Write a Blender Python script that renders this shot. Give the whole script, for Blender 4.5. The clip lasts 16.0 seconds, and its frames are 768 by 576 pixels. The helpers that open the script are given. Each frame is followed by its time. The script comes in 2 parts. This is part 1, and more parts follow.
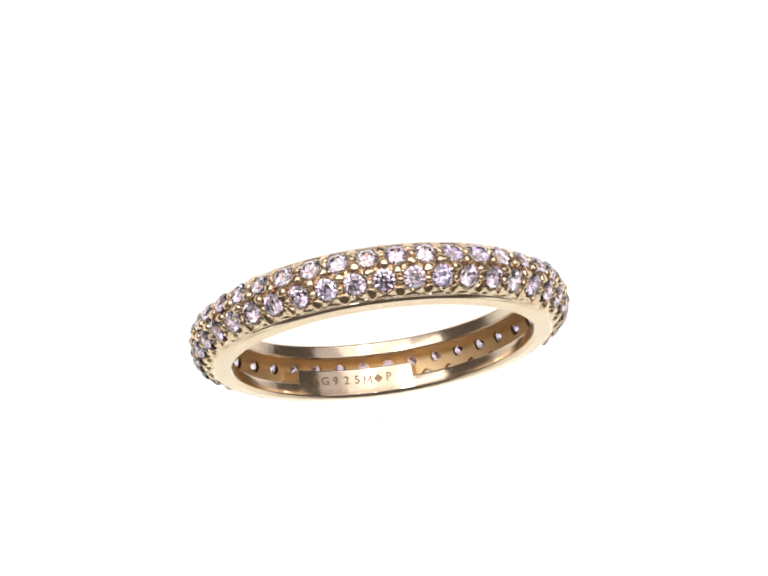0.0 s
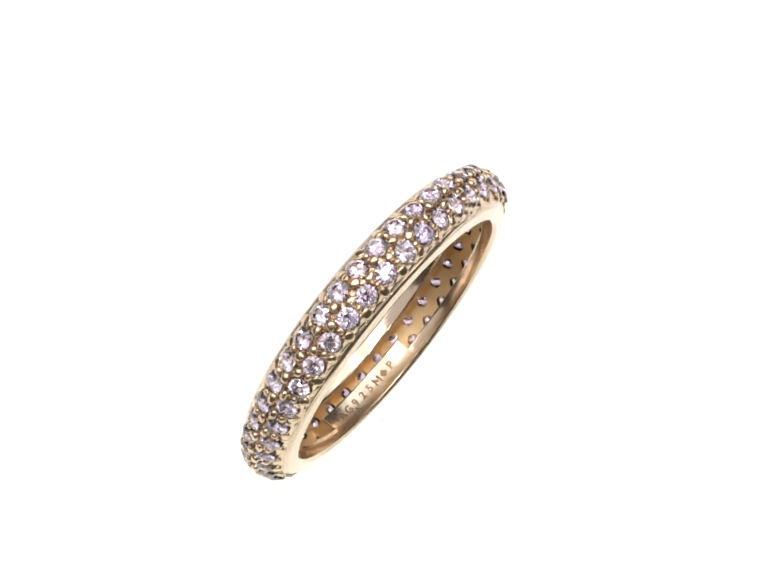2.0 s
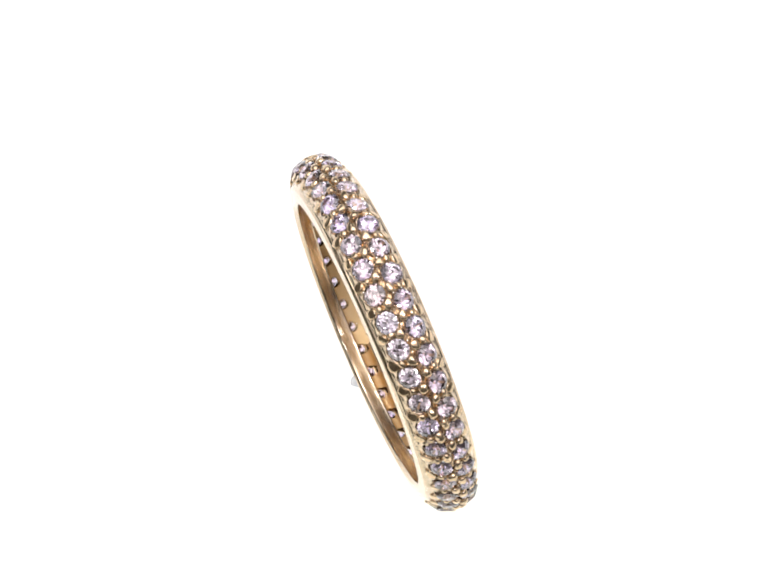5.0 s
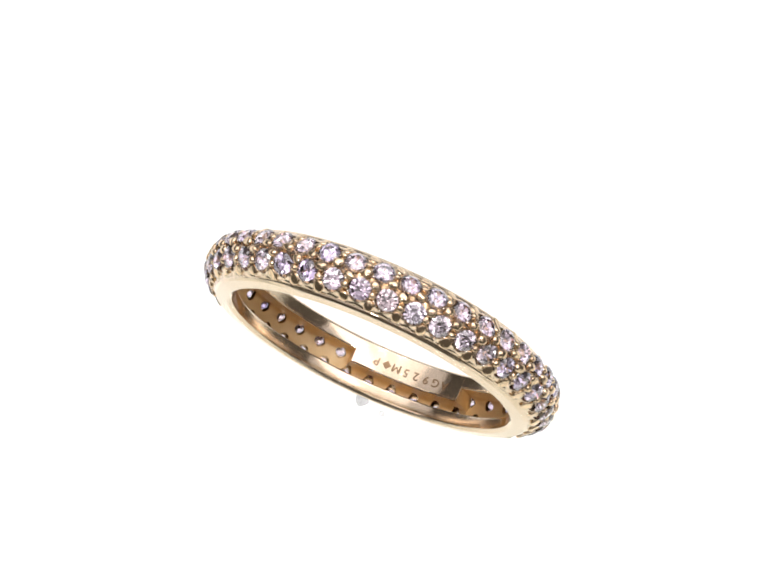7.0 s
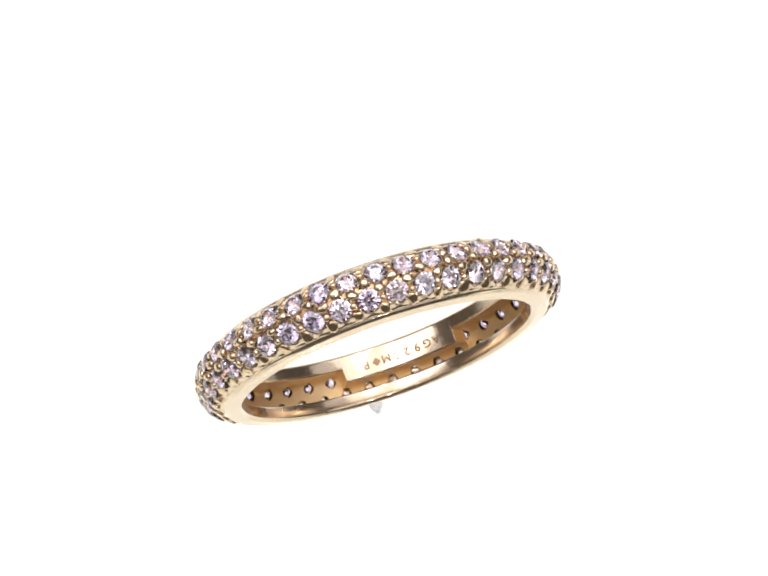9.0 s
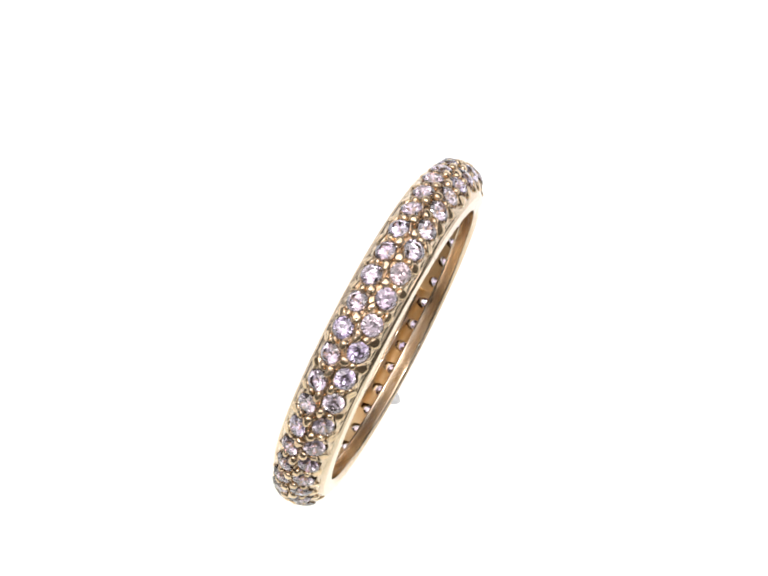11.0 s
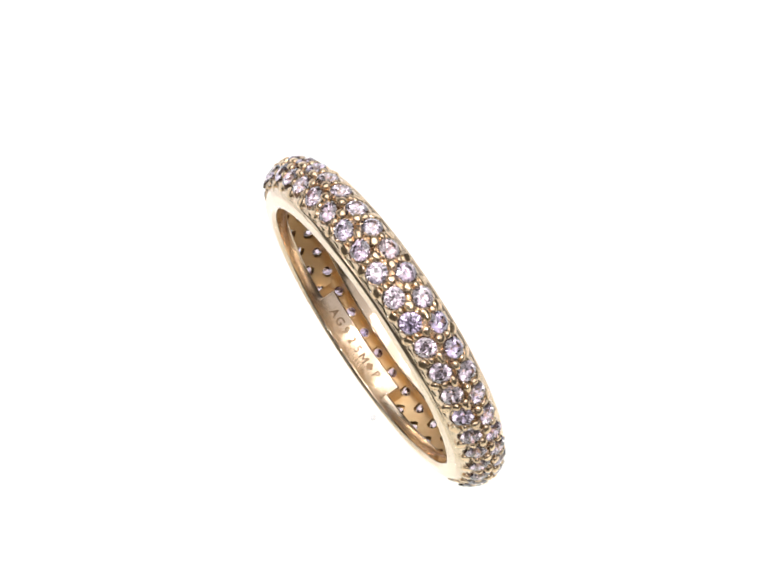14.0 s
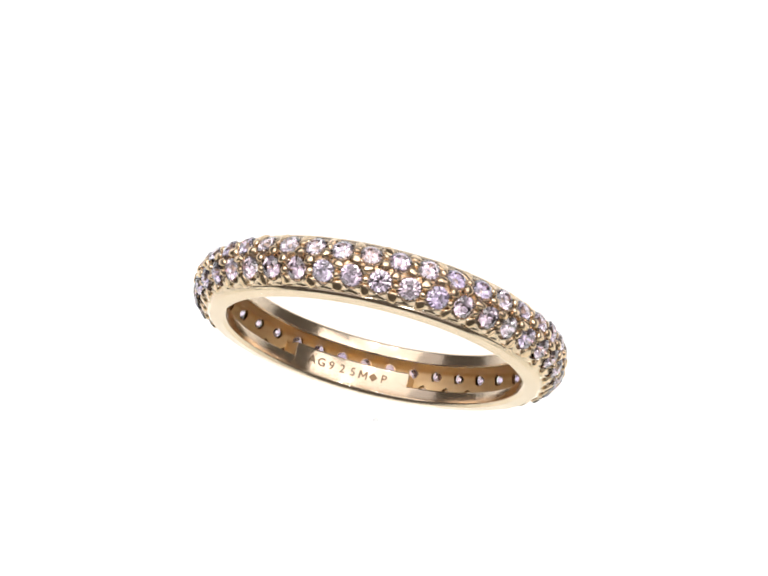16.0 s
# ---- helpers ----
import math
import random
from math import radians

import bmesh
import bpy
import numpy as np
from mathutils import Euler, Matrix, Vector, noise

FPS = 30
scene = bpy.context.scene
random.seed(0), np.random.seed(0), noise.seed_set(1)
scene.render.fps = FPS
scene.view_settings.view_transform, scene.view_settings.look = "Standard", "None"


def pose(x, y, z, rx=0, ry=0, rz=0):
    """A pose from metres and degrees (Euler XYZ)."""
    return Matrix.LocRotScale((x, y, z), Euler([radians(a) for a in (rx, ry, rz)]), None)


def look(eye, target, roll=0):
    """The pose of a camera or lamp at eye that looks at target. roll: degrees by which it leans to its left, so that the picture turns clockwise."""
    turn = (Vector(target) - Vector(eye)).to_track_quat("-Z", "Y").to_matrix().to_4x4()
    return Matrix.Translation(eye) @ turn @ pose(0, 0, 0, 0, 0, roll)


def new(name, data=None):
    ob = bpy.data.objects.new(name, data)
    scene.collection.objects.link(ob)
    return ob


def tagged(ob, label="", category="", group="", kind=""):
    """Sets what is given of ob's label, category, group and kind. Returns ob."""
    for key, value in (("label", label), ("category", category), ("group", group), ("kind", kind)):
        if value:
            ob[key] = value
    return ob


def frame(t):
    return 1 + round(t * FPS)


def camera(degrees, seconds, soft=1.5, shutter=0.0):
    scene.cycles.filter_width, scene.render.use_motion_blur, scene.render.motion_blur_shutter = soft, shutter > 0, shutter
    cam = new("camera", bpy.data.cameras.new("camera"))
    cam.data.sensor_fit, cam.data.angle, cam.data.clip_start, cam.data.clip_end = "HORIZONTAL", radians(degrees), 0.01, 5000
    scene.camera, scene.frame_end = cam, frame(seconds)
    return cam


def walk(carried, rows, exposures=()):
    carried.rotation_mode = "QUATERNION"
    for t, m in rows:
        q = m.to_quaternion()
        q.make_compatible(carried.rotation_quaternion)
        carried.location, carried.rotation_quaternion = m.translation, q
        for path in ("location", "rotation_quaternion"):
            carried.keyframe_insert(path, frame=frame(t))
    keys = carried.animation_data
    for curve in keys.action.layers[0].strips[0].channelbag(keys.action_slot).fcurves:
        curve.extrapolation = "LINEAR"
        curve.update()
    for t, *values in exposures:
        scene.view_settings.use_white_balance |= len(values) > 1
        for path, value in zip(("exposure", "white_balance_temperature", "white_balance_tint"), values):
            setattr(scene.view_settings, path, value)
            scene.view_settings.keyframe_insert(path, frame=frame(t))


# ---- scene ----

# ---------------------------------------------------------------- camera
MM = 0.001
CENTRE = 10.34          # height of the ring's centre over the glass, mm
cam = camera(19.766, 16.0, soft=1.8)
EYE = pose(0.0, -32.892 * MM, (114.717 + CENTRE) * MM, 17.057, -0.468, 1.255)
walk(cam, [(0.0, EYE), (16.0, EYE)])

# the ring's way on the turntable: seconds, degrees of turn, drift in mm
TURN = [
    (0.0, 8.86, 0.052, -0.052), (0.5, 19.10, -0.020, 0.111), (1.0, 30.01, -0.044, 0.197),
    (1.5, 40.38, -0.089, 0.193), (2.0, 51.31, -0.044, 0.165), (2.5, 61.82, 0.046, 0.113),
    (3.0, 72.14, 0.158, 0.028), (3.5, 82.89, 0.311, -0.006), (4.0, 93.32, 0.322, 0.015),
    (4.2, 97.96, 0.325, -0.017), (6.3, 142.25, 0.129, -0.210), (6.5, 146.82, 0.105, -0.235),
    (7.0, 157.35, 0.077, -0.247), (7.5, 168.11, 0.033, -0.201), (8.0, 178.42, -0.024, -0.228),
    (8.5, 188.99, -0.065, -0.195), (9.0, 199.92, -0.141, -0.211), (9.2, 204.16, -0.163, -0.199),
    (11.3, 249.41, -0.199, -0.101), (11.5, 253.65, -0.198, -0.038), (12.0, 264.55, -0.184, 0.083),
    (12.5, 274.92, -0.194, 0.161), (13.0, 284.73, -0.095, 0.289), (13.5, 295.71, -0.049, 0.288),
    (14.0, 305.91, -0.017, 0.237), (14.5, 316.55, 0.021, 0.104), (15.0, 326.67, 0.016, 0.048),
    (15.5, 337.54, -0.005, -0.038), (16.0, 347.84, -0.046, -0.103),
]
TILT = -0.758           # the ring leans a little on its support, degrees
OFF = (-0.033, 0.193)  # its centre beside the turntable's axle, mm

# ---------------------------------------------------------------- world and lamps
world = bpy.data.worlds.new("studio")
scene.world = world
world.use_nodes = True
world.node_tree.nodes["Background"].inputs["Color"].default_value = (1.0, 0.95, 0.96, 1)
world.node_tree.nodes["Background"].inputs["Strength"].default_value = 0.68
scene.view_settings.exposure = 0.0


def softbox(name, eye, target, w, h, watts, colour):
    data = bpy.data.lights.new(name, "AREA")
    data.shape, data.size, data.size_y, data.energy, data.color = "RECTANGLE", w, h, watts, colour
    ob = new(name, data)
    ob.matrix_world = look(eye, target)
    return ob


softbox("light_strip_left", (-0.13, 0.02, 0.33), (0, 0, 0.01), 0.09, 0.40, 0.20, (1.0, 0.94, 0.90))
softbox("light_strip_right", (0.13, 0.02, 0.33), (0, 0, 0.01), 0.09, 0.40, 0.18, (1.0, 0.94, 0.90))
softbox("light_panel_top", (0.0, 0.13, 0.34), (0, 0, 0.01), 0.36, 0.28, 0.26, (1.0, 0.93, 0.90))
# The rails mirror an LED overhead; the further spots are added for sparkle.
for lx, ly in ((0.045, 0.125), (-0.10, 0.06), (0.12, -0.03), (-0.07, -0.13), (0.06, -0.16), (-0.03, 0.17)):
    softbox("glint_spot", (lx, ly, 0.31), (0, 0, 0.01), 0.020, 0.020, 0.085, (1.0, 0.98, 0.95))
softbox("light_panel_back", (0.0, 0.27, 0.22), (0, 0, 0.01), 0.34, 0.14, 0.16, (0.94, 0.96, 1.0))


# ---------------------------------------------------------------- materials
def material(name):
    m = bpy.data.materials.new(name)
    m.use_nodes = True
    return m, m.node_tree.nodes, m.node_tree.links, m.node_tree.nodes["Principled BSDF"]


def grain(nodes, links, scale, detail, lo, hi, out_lo, out_hi):
    """Object-space noise mapped to a range."""
    tc = nodes.new("ShaderNodeTexCoord")
    n = nodes.new("ShaderNodeTexNoise")
    n.inputs["Scale"].default_value, n.inputs["Detail"].default_value = scale, detail
    r = nodes.new("ShaderNodeMapRange")
    for key, v in zip(("From Min", "From Max", "To Min", "To Max"), (lo, hi, out_lo, out_hi)):
        r.inputs[key].default_value = v
    links.new(tc.outputs["Object"], n.inputs["Vector"])
    links.new(n.outputs["Fac"], r.inputs["Value"])
    return n, r


def gold(name, base, worn, rough_lo, rough_hi, bump):
    m, nodes, links, b = material(name)
    b.inputs["Metallic"].default_value = 1.0
    _, f = grain(nodes, links, 900, 4, 0.3, 0.7, 0, 1)
    mix = nodes.new("ShaderNodeMix")
    mix.data_type = "RGBA"
    mix.inputs[6].default_value, mix.inputs[7].default_value = (*base, 1), (*worn, 1)
    links.new(f.outputs[0], mix.inputs[0])
    links.new(mix.outputs[2], b.inputs["Base Color"])
    _, r = grain(nodes, links, 3500, 5, 0.3, 0.7, rough_lo, rough_hi)
    links.new(r.outputs[0], b.inputs["Roughness"])
    n, _ = grain(nodes, links, 6000, 4, 0, 1, 0, 1)
    bp = nodes.new("ShaderNodeBump")
    bp.inputs["Strength"].default_value, bp.inputs["Distance"].default_value = bump, 0.00003
    links.new(n.outputs["Fac"], bp.inputs["Height"])
    links.new(bp.outputs[0], b.inputs["Normal"])
    return m


GOLD = gold("polished_gold", (0.80, 0.66, 0.51), (0.76, 0.61, 0.455), 0.10, 0.20, 0.06)
BEAD = gold("bead_gold", (0.85, 0.67, 0.475), (0.79, 0.60, 0.40), 0.12, 0.24, 0.08)
CAST = gold("unpolished_gold", (0.84, 0.65, 0.40), (0.78, 0.58, 0.33), 0.48, 0.62, 0.30)
CHASE = gold("stamped_gold", (0.36, 0.235, 0.14), (0.28, 0.175, 0.10), 0.45, 0.6, 0.3)


def gem(name):
    m, nodes, links, b = material(name)
    info = nodes.new("ShaderNodeObjectInfo")
    ramp = nodes.new("ShaderNodeValToRGB")
    for at, c in ((0.0, (0.91, 0.77, 0.93)), (0.22, (0.97, 0.81, 0.90)), (0.42, (0.84, 0.75, 0.97)), (0.60, (0.95, 0.83, 0.91)),
                  (0.74, (0.73, 0.62, 0.91)), (0.84, (0.94, 0.76, 0.82)), (0.92, (0.64, 0.54, 0.88))):
        e = ramp.color_ramp.elements.new(at) if at else ramp.color_ramp.elements[0]
        e.color = (*c, 1)
    ramp.color_ramp.elements[-1].color = (0.95, 0.86, 0.95, 1)
    links.new(info.outputs["Random"], ramp.inputs[0])
    links.new(ramp.outputs[0], b.inputs["Base Color"])
    b.inputs["Roughness"].default_value = 0.015
    b.inputs["IOR"].default_value = 2.17
    b.inputs["Transmission Weight"].default_value = 1.0
    return m


GEM = gem("lilac_zirconia")


def clear_glass():
    m, nodes, links, b = material("clear_glass")
    b.inputs["Base Color"].default_value = (1, 1, 1, 1)
    b.inputs["Roughness"].default_value = 0.0
    b.inputs["IOR"].default_value = 1.45
    b.inputs["Transmission Weight"].default_value = 1.0
    return m


GLASS = clear_glass()


def light_table():
    """White acrylic lit from below, a little warmer towards its front."""
    m, nodes, links, b = material("lit_acrylic")
    tc = nodes.new("ShaderNodeTexCoord")
    sep = nodes.new("ShaderNodeSeparateXYZ")
    rng = nodes.new("ShaderNodeMapRange")
    rng.inputs["From Min"].default_value, rng.inputs["From Max"].default_value = -0.006, 0.004
    mix = nodes.new("ShaderNodeMix")
    mix.data_type = "RGBA"
    mix.inputs[6].default_value, mix.inputs[7].default_value = (1.0, 1.0, 0.90, 1), (1.0, 1.0, 1.0, 1)
    links.new(tc.outputs["Object"], sep.inputs[0])
    links.new(sep.outputs["Y"], rng.inputs["Value"])
    links.new(rng.outputs[0], mix.inputs[0])
    links.new(mix.outputs[2], b.inputs["Emission Color"])
    b.inputs["Emission Strength"].default_value = 1.03
    b.inputs["Base Color"].default_value = (0.06, 0.06, 0.06, 1)
    b.inputs["Roughness"].default_value = 0.5
    return m


TABLE = light_table()


def plain(name, colour, rough, scale=60.0):
    m, nodes, links, b = material(name)
    _, f = grain(nodes, links, scale, 4, 0.3, 0.7, 0, 1)
    mix = nodes.new("ShaderNodeMix")
    mix.data_type = "RGBA"
    mix.inputs[6].default_value = (*colour, 1)
    mix.inputs[7].default_value = (*[c * 0.9 for c in colour], 1)
    links.new(f.outputs[0], mix.inputs[0])
    links.new(mix.outputs[2], b.inputs["Base Color"])
    b.inputs["Roughness"].default_value = rough
    return m


FABRIC = plain("dark_screen_fabric", (0.095, 0.082, 0.070), 0.9)


def thin_wax():
    """Milky wax, so thin that most light passes."""
    m, nodes, links, b = material("milky_wax")
    clear, milk, mix = nodes.new("ShaderNodeBsdfTransparent"), nodes.new("ShaderNodeBsdfTranslucent"), nodes.new("ShaderNodeMixShader")
    milk.inputs["Color"].default_value = (0.88, 0.86, 0.89, 1)
    _, f = grain(nodes, links, 2500, 3, 0.3, 0.7, 0.30, 0.55)
    links.new(f.outputs[0], mix.inputs[0])
    links.new(clear.outputs[0], mix.inputs[1])
    links.new(milk.outputs[0], mix.inputs[2])
    links.new(mix.outputs[0], nodes["Material Output"].inputs["Surface"])
    return m


PUTTY = thin_wax()
BLACK = plain("matt_black_board", (0.025, 0.024, 0.024), 0.9)


def part(name, bm, mat, parent, label="", smooth=True):
    """Links a bmesh as one mesh object under a thing."""
    me = bpy.data.meshes.new(name)
    bm.to_mesh(me)
    bm.free()
    return mesh_part(name, me, mat, parent, label, smooth)


def mesh_part(name, me, mat, parent, label="", smooth=True):
    if not me.materials:
        me.materials.append(mat)
    for p in me.polygons:
        p.use_smooth = smooth
    ob = new(name, me)
    ob.parent = parent
    if label:
        tagged(ob, label)
    return ob


# ---------------------------------------------------------------- the setting
def box_mesh(name, x0, x1, y0, y1, z0, z1, mat):
    bm = bmesh.new()
    bmesh.ops.create_cube(bm, size=1, matrix=Matrix.LocRotScale(((x0 + x1) / 2, (y0 + y1) / 2, (z0 + z1) / 2), None, (x1 - x0, y1 - y0, z1 - z0)))
    return part(name, bm, mat, None, smooth=False)


GLASS_MM = 14.0
tagged(box_mesh("floor", -0.30, 0.30, -0.30, 0.30, -0.030, -GLASS_MM * MM - 0.0004, TABLE),
       "white backlit acrylic light table without a shadow", "light table", kind="structure")
# Unseen screens, added to darken low reflections; the taller south one darkens the front.
for nm, x0, x1, y0, y1, top in (("screen_west", -0.31, -0.30, -0.31, 0.31, 0.25), ("screen_east", 0.30, 0.31, -0.31, 0.31, 0.25),
                           ("screen_north", -0.30, 0.30, 0.30, 0.31, 0.25), ("screen_south", -0.30, 0.30, -0.31, -0.30, 0.42)):
    tagged(box_mesh(nm, x0, x1, y0, y1, -0.03, top, FABRIC), "unseen dark grey fabric screen added to darken low reflections", "tent wall", kind="structure")

# Unseen board, added so the stones and gold mirror a dark patch overhead.
tagged(box_mesh("reflection_board", -0.034, 0.034, -0.080, -0.012, 0.165, 0.170, BLACK),
       "unseen matt black board added above the camera to darken reflections", "camera board", kind="structure")


def glass_turntable():
    bm = bmesh.new()
    bmesh.ops.create_cone(bm, cap_ends=True, segments=96, radius1=0.07, radius2=0.07, depth=GLASS_MM * MM,
                          matrix=Matrix.Translation((0, 0, -GLASS_MM * MM / 2)))
    ob = part("turntable", bm, GLASS, None, smooth=False)
    ob.visible_shadow = False
    return tagged(ob, "thick clear glass turntable disc on a light table", "turntable")


turntable = glass_turntable()

# ---------------------------------------------------------------- the ring
STONES = 42
PITCH = 360.0 / STONES
ROW = {"front": (-0.627, 0.614), "back": (0.627, -3.544)}   # axial place in mm, angle of a stone in degrees
HALF = 1.335             # half the band's width, mm
SIDE = 1.61            # half the width over the side walls, mm
INNER = 8.16            # finger side, mm
FLOOR = 9.58            # bottom of the channel inside, mm
LEAN = 23.0             # outward lean of the stones, degrees
BASE = 10.30            # from the ring's centre to its foot, mm


def dome(y):
    return 10.12 - 0.38 * y * y


def around(th, r, y):
    """Place on the ring: angle from the top in degrees, radius and axial place in mm; the origin is its foot."""
    a = np.radians(th)
    return np.stack([r * np.sin(a) * MM, y + 0 * a, (r * np.cos(a) + BASE) * MM], -1) if np.ndim(y) else \
        np.stack([r * np.sin(a) * MM, y * MM + 0 * a, (r * np.cos(a) + BASE) * MM], -1)


def relief(th, y):
    """Outer face of the band with the seats, ridges and cut grooves."""
    drop = np.clip((np.abs(y) - 1.12) / 0.13, 0, 1)
    r = dome(y) * (1 - drop) + 9.24 * drop
    out = np.zeros_like(r)
    for y0, a0 in ROW.values():
        d = (th - a0 + PITCH / 2) % PITCH - PITCH / 2
        s = np.radians(d) * 10.0
        v = (y - y0) * np.sign(y0) / math.cos(math.radians(LEAN))
        rho = np.hypot(s, v)
        out += -0.31 * np.clip((0.60 - rho) / 0.06, 0, 1)
        out += 0.04 * np.exp(-((rho - 0.64) / 0.05) ** 2)
        g = np.radians(PITCH / 2 - np.abs(d)) * 10.0
        out += -0.26 * np.exp(-(g / 0.15) ** 2) * np.clip((v - 0.18) / 0.15, 0, 1) * np.clip((0.62 - v) / 0.06, 0, 1)
        out += -0.16 * np.exp(-(g / 0.12) ** 2 - (v / 0.16) ** 2)
    out += -0.22 * np.exp(-(y / 0.15) ** 2)
    tab = np.zeros_like(r)
    for y0, a0 in ROW.values():
        s = np.radians((th - a0 + PITCH / 2) % PITCH - PITCH / 2) * 10.0
        tab += 0.13 * np.exp(-(s / 0.34) ** 4) * (y * y0 > 0)
    out_shelf = tab * drop * np.clip((HALF + 0.01 - np.abs(y)) / 0.06, 0, 1)
    edge = np.clip((1.18 - np.abs(y)) / 0.05, 0, 1)
    return r + out * edge + out_shelf


def rail(side):
    """Section of one polished rail, from the ledge beside the claws over a bevel and the side wall to the finger side."""
    pts = [(HALF - 0.005, 9.24), (HALF + 0.010, 9.222), (1.355, 9.215), (1.395, 9.208), (1.405, 9.202), (1.417, 9.191), (1.508, 9.10), (1.520, 9.085), (1.529, 9.06),
           (1.534, 9.025), (1.541, 8.965), (SIDE - 0.016, 8.50), (SIDE - 0.003, 8.43), (SIDE, 8.38), (SIDE - 0.012, 8.335), (SIDE - 0.030, 8.308), (SIDE - 0.122, 8.196),
           (SIDE - 0.140, 8.178), (SIDE - 0.170, INNER + 0.004), (SIDE - 0.215, INNER)]
    return [(side * y, r) for y, r in pts]


def band_mesh():
    """Closed shell: outer face, side walls, finger side with the channel, and a drilled hole under each stone."""
    plate0, plate1 = 180 - 13.0, 180 + 35.0
    cols = np.linspace(0, 360, STONES * 26, endpoint=False)
    cols = np.sort(np.concatenate([cols, [plate0 - 0.02, plate0 + 0.02, plate1 - 0.02, plate1 + 0.02]]))
    ys = np.linspace(-HALF, HALF, 76)
    floor_at = np.linspace(0.66, 0, 25)
    verts, out_n = [], len(ys)
    for th in cols:
        on = plate0 < th < plate1
        lip = 0.06 if on else -0.74
        r = relief(np.full_like(ys, th), ys)
        mid, half = (0.74 + lip) / 2, (0.74 - lip) / 2
        at = lip + 0.02 + (0.72 - lip - 0.02) * floor_at / 0.66
        bow = np.clip((np.abs(at - mid) - half + 0.36) / 0.36, 0, 1)
        flat = [(y, FLOOR - 0.36 * (1 - math.sqrt(1 - u * u))) for y, u in zip(at, bow)]
        inner = [*rail(1), (0.86, INNER), (0.80, INNER + 0.004), (0.76, INNER + 0.03), (0.74, INNER + 0.09), (0.74, INNER + 0.14),
                 (0.74, FLOOR - 0.50), (0.74, FLOOR - 0.40), *flat, (lip, FLOOR - 0.40), (lip, FLOOR - 0.50), (lip, INNER + 0.14), (lip, INNER + 0.09),
                 (lip - 0.02, INNER + 0.03), (lip - 0.06, INNER + 0.004), (lip - 0.12, INNER), *reversed(rail(-1))]
        yy = np.concatenate([ys, [p[0] for p in inner]])
        rr = np.concatenate([r, [p[1] for p in inner]])
        verts.append(np.stack([np.full_like(yy, th), yy, rr], -1))
    m, n = len(cols), len(verts[0])
    flat0 = out_n + len(rail(1)) + 7
    v = np.concatenate(verts)
    # distance to the nearest stone's axle, on the outer face and on the channel's floor
    near = np.full(len(v), 9.0)
    for y0, a0 in ROW.values():
        s = np.radians((v[:, 0] - a0 + PITCH / 2) % PITCH - PITCH / 2) * v[:, 2]
        shift = np.clip(dome(y0) - v[:, 2], 0, 1) * math.sin(math.radians(LEAN))
        near = np.minimum(near, np.hypot(s, v[:, 1] - y0 + np.sign(y0) * shift))
    k = np.arange(len(v)) % n
    hole = (near < 0.30) & (k < out_n) | (near < 0.36) & (k >= flat0) & (k < flat0 + len(floor_at))
    a = np.radians(v[:, 0])
    co = np.stack([v[:, 2] * np.sin(a), v[:, 1], v[:, 2] * np.cos(a) + BASE], -1) * MM
    faces, inside = [], []
    for i in range(m):
        j = (i + 1) % m
        for q in range(n):
            l = (q + 1) % n
            f = (i * n + q, j * n + q, j * n + l, i * n + l)
            if not (hole[f[0]] and hole[f[1]] and hole[f[2]] and hole[f[3]]):
                faces.append(f)
                inside.append(flat0 - 3 <= q < flat0 + 2 + len(floor_at))
    me = bpy.data.meshes.new("band")
    me.from_pydata(co.tolist(), [], faces)
    me.materials.append(GOLD)
    me.materials.append(CAST)
    me.polygons.foreach_set("material_index", [int(b) for b in inside])
    me.update()
    return me


def seat_pose(th, y, lift, lean):
    """Pose of a piece on the outer face: its z leaves the ring, its y runs along the axle."""
    r = dome(y) + lift
    return (Matrix.Translation((0, 0, BASE * MM)) @ Matrix.Rotation(radians(th), 4, "Y") @ Matrix.Translation((0, y * MM, r * MM))
            @ Matrix.Rotation(radians(-lean), 4, "X"))


def brilliant(radius):
    """Round brilliant: table, crown, girdle, pavilion and a small culet; z = 0 at the girdle."""
    bm = bmesh.new()
    rings = [(8, 0.55, 0.31, 0.0), (8, 0.79, 0.172, 22.5), (16, 1.0, 0.02, 0.0), (16, 1.0, -0.02, 0.0),
             (8, 0.24, -0.705, 22.5), (4, 0.02, -0.87, 0.0)]
    for n, r, z, off in rings:
        for k in range(n):
            a = radians(off + 360.0 * k / n)
            bm.verts.new((radius * r * math.cos(a) * MM, radius * r * math.sin(a) * MM, radius * z * MM))
    bmesh.ops.convex_hull(bm, input=bm.verts)
    bmesh.ops.dissolve_limit(bm, angle_limit=0.02, verts=bm.verts, edges=bm.edges)
    me = bpy.data.meshes.new("gemstone")
    bm.to_mesh(me)
    bm.free()
    return me


def bead_mesh(name, sx, sy, sz, seed):
    bm = bmesh.new()
    bmesh.ops.create_uvsphere(bm, u_segments=12, v_segments=8, radius=1.0)
    for v in bm.verts:
        k = 1 + (0.16 if name == "claw" else 0.30) * noise.noise(v.co * 1.3 + Vector((seed * 7.1, 0, 0)))
        z = v.co.z * k
        top = 0.45 if name == "claw" else 0.8
        v.co = Vector((v.co.x * k * sx, v.co.y * k * sy, min(z, top + 0.25 * (z - top)) * sz)) * MM
    me = bpy.data.meshes.new(name)
    bm.to_mesh(me)
    bm.free()
    return me


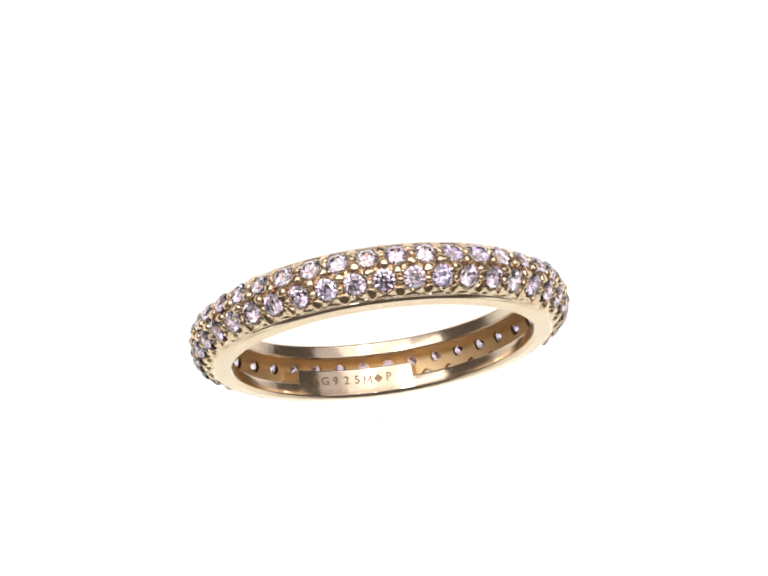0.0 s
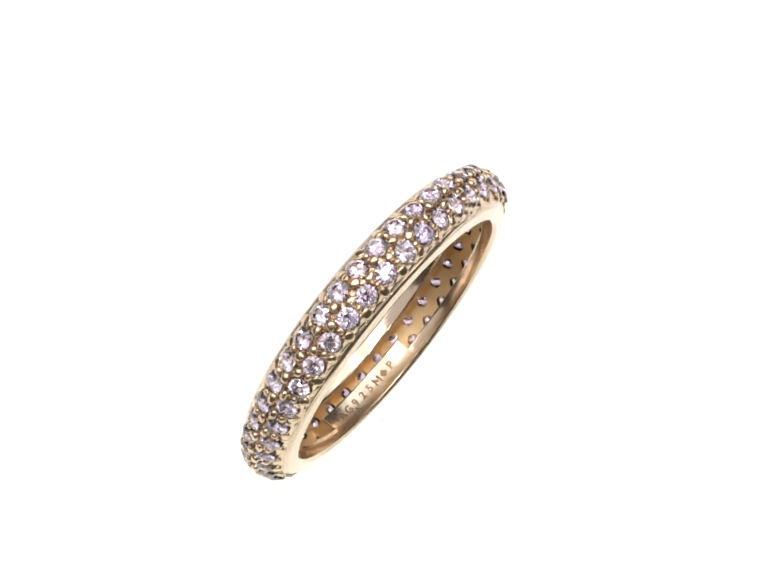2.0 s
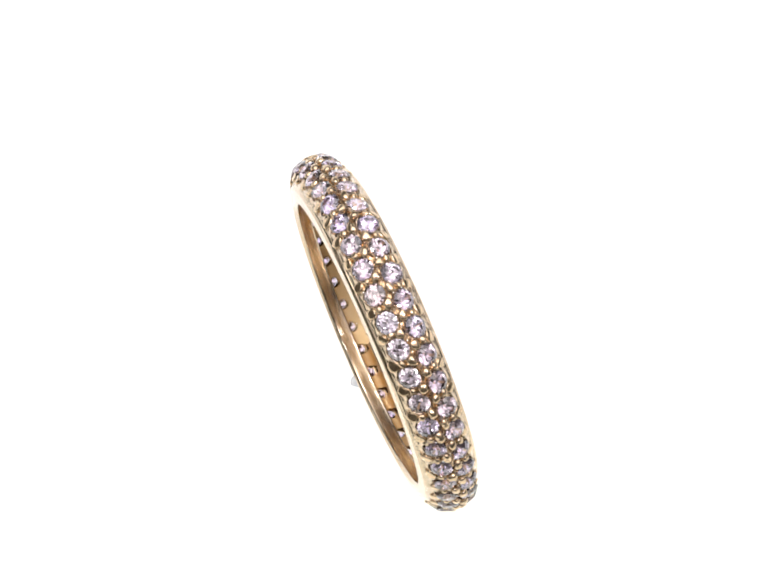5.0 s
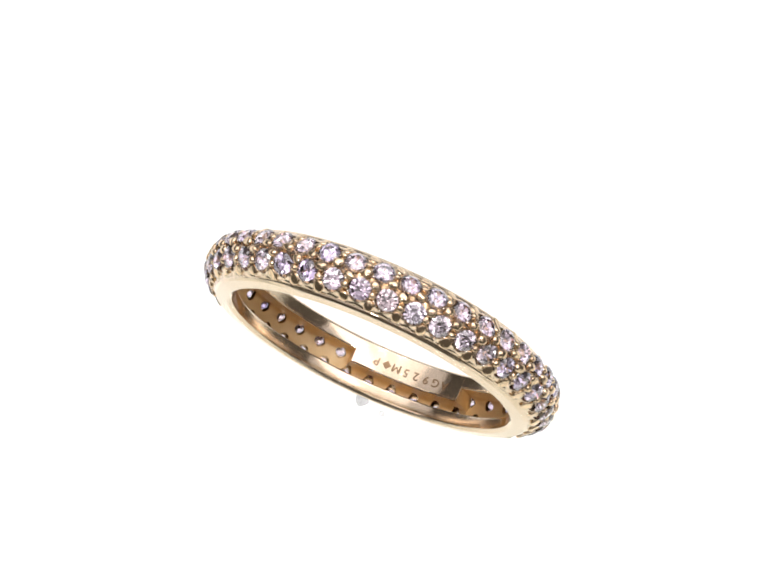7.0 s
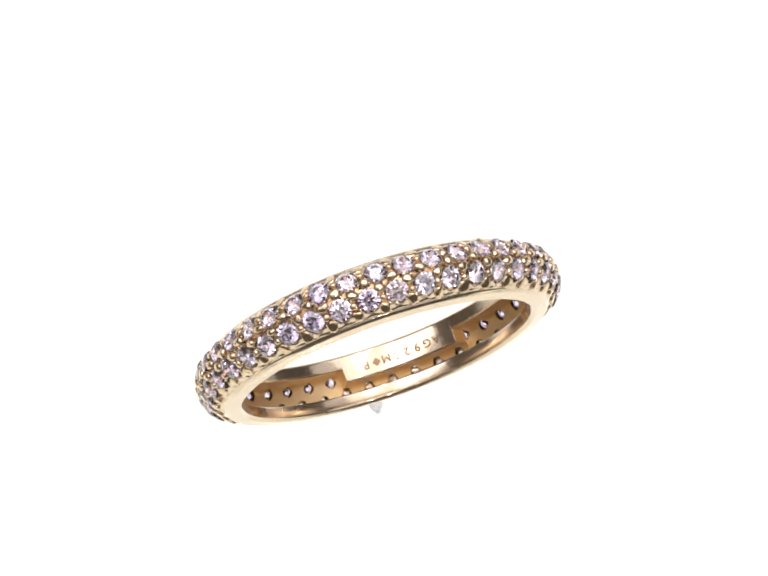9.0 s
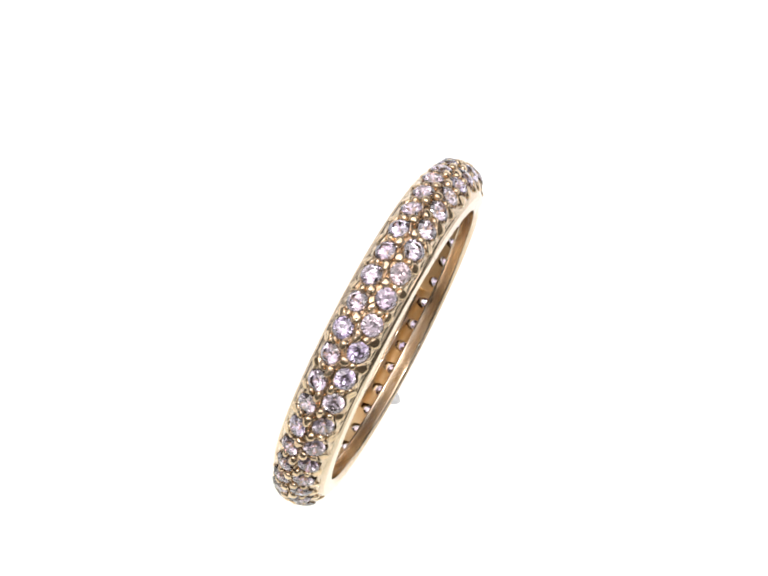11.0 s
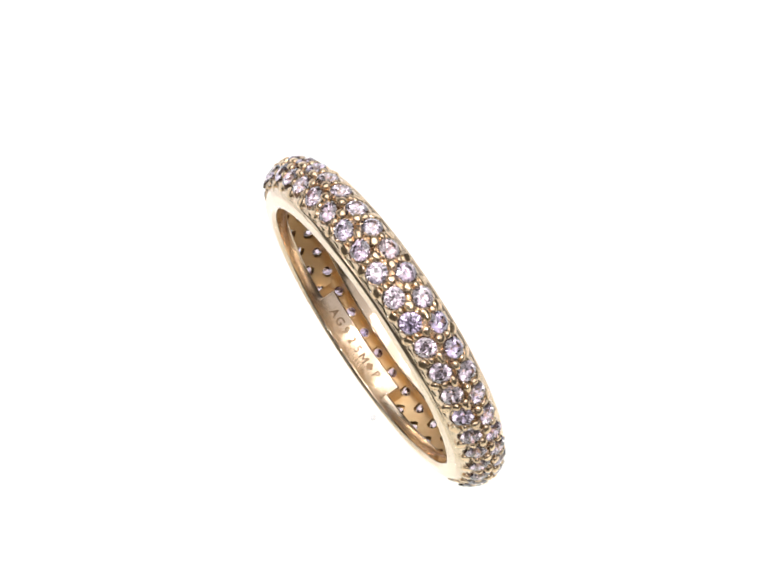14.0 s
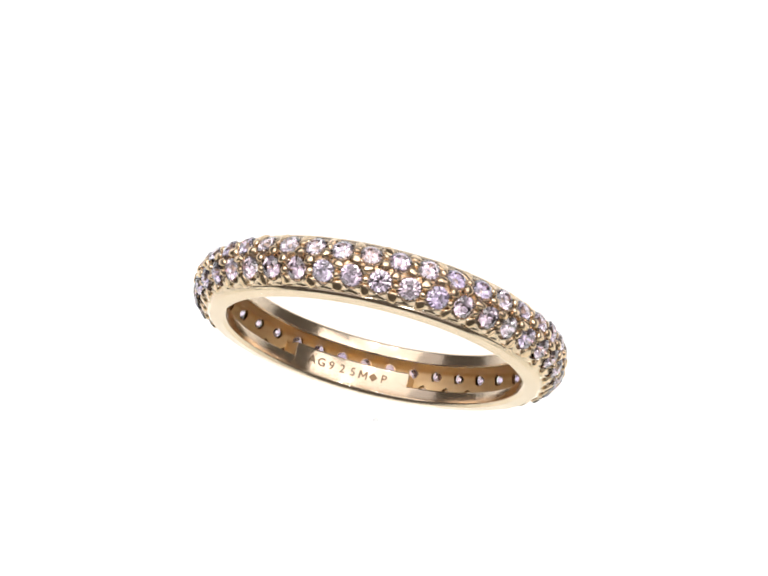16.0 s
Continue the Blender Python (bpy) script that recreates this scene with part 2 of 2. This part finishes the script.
def letter_m(size):
    """The stamped M: two uprights and two slanting strokes."""
    bm = bmesh.new()
    for x0, x1, x2, x3, z in ((-0.36, -0.22, -0.22, -0.36, 0.0), (0.22, 0.36, 0.36, 0.22, 0.0), (-0.07, 0.07, -0.22, -0.36, 0.002), (-0.07, 0.07, 0.36, 0.22, 0.002)):
        low = -0.36 if abs(x0) > 0.1 else -0.16
        bm.faces.new([bm.verts.new((x * size, y * size, z * size)) for x, y in ((x0, low), (x1, low), (x2, 0.36), (x3, 0.36))])
    me = bpy.data.meshes.new("letter")
    bm.to_mesh(me)
    bm.free()
    return me


def letter_mesh(ch, size):
    cu = bpy.data.curves.new("letter", "FONT")
    cu.offset = 0.012
    cu.body, cu.size, cu.align_x, cu.align_y = ch, 1.0, "CENTER", "CENTER"
    ob = bpy.data.objects.new("letter", cu)
    scene.collection.objects.link(ob)
    me = bpy.data.meshes.new_from_object(ob.evaluated_get(bpy.context.evaluated_depsgraph_get()))
    bpy.data.objects.remove(ob)
    me.transform(Matrix.Scale(size, 4))
    return me


def finger_ring():
    ring = new("finger_ring")
    ring.empty_display_size = 0.002
    tagged(ring, "upright pale yellow gold eternity ring with two rows of lilac stones", "ring")
    mesh_part("band", band_mesh(), GOLD, ring, "polished pale gold band with a hollow channel inside")
    rng = random.Random(4)
    stone = brilliant(0.575)
    kinds = [[bead_mesh(nm, *size, 5 * i + j) for j in range(5)] for i, (nm, size) in enumerate(
        (("prong", (0.31, 0.25, 0.22)), ("prong", (0.21, 0.19, 0.18)), ("claw", (0.30, 0.33, 0.17))))]
    for y0, a0 in ROW.values():
        side = math.copysign(1, y0)
        for k in range(STONES):
            th = a0 + k * PITCH
            m = seat_pose(th + rng.uniform(-0.25, 0.25), y0, 0.035, side * LEAN)
            g = mesh_part("gemstone", stone, GEM, ring, smooth=False)
            g.matrix_basis = m @ pose(0, 0, 0, rng.uniform(-7, 7), rng.uniform(-7, 7), rng.uniform(0, 90))
            for nm, me, dy, up, lean in (("prong", kinds[0], -0.41, 0.05, 8), ("prong", kinds[1], 0.08, 0.04, 24), ("claw", kinds[2], 0.50, -0.085, 42)):
                b = mesh_part(nm, rng.choice(me), BEAD, ring)
                k2, k3 = rng.uniform(0.86, 1.14), rng.uniform(0.86, 1.14)
                b.matrix_basis = (seat_pose(th + PITCH / 2 + rng.uniform(-0.35, 0.35), y0 + side * (dy + rng.uniform(-0.03, 0.03)), up, side * lean)
                                  @ pose(0, 0, 0, rng.uniform(-9, 9), rng.uniform(-9, 9), rng.uniform(-14, 14)) @ Matrix.Diagonal((k2, k3, 1, 1)))
    # hallmark on the finger side
    for ch, at in zip("AG925M P", (-27.2, -23.0, -18.6, -14.0, -9.6, -5.2, -1.0, 3.3)):
        if ch == " ":
            me = bpy.data.meshes.new("mark")
            d = 0.26 * MM
            me.from_pydata([(-d, 0, 0), (0, -d, 0), (d, 0, 0), (0, d, 0)], [], [(0, 1, 2, 3)])
        else:
            me = letter_m(0.68 * MM) if ch == "M" else letter_mesh(ch, 0.68 * MM)
        for v in me.vertices:
            a = at + math.degrees(v.co.x / (INNER * MM))
            r = (INNER - 0.02) * MM - v.co.z
            t = math.radians(180 - a)
            v.co = (r * math.sin(t), -0.62 * MM + v.co.y, r * math.cos(t) + BASE * MM)
        mesh_part("mark" if ch == " " else "letter", me, CHASE, ring, "stamped hallmark", smooth=False)
    return ring


ring = finger_ring()


def putty():
    """Lump of putty that holds the ring's foot."""
    bm = bmesh.new()
    bmesh.ops.create_icosphere(bm, subdivisions=3, radius=1.0)
    for v in bm.verts:
        k = 1 + 0.25 * noise.noise(v.co * 1.7)
        v.co = Vector((v.co.x * 0.42 * k, v.co.y * 0.50 * k, max(v.co.z * 0.24 * k, -0.16) + 0.16)) * MM
        v.co += Vector((0.55, 1.14, 0)) * MM
    ob = part("putty", bm, PUTTY, None)
    return tagged(ob, "small pale lump of putty under the ring", "putty")


lump = putty()


def speck():
    bm = bmesh.new()
    bmesh.ops.create_icosphere(bm, subdivisions=2, radius=1.0)
    for v in bm.verts:
        v.co = v.co * (1 + 0.3 * noise.noise(v.co * 2)) * 0.20 * MM
        v.co.z *= 0.4
    ob = part("speck", bm, PUTTY, None)
    return tagged(ob, "tiny grey speck of dust under the glass disc", "dust speck")


dust = speck()


def motions():
    def rows(m):
        return [(t, pose(x * MM, y * MM, 0, 0, 0, p) @ m) for t, p, x, y in TURN]
    lean = pose(OFF[0] * MM, OFF[1] * MM, CENTRE * MM) @ pose(0, 0, 0, TILT) @ pose(0, 0, -BASE * MM)
    walk(ring, rows(lean))
    walk(lump, rows(pose(OFF[0] * MM, OFF[1] * MM, 0)))
    walk(dust, [(t, pose(0, 0, 0, 0, 0, p) @ pose(-0.12 * MM, -0.26 * MM, -GLASS_MM * MM - 0.0002)) for t, p, x, y in TURN])
    walk(turntable, [(t, pose(0, 0, 0, 0, 0, p)) for t, p, x, y in TURN])


motions()
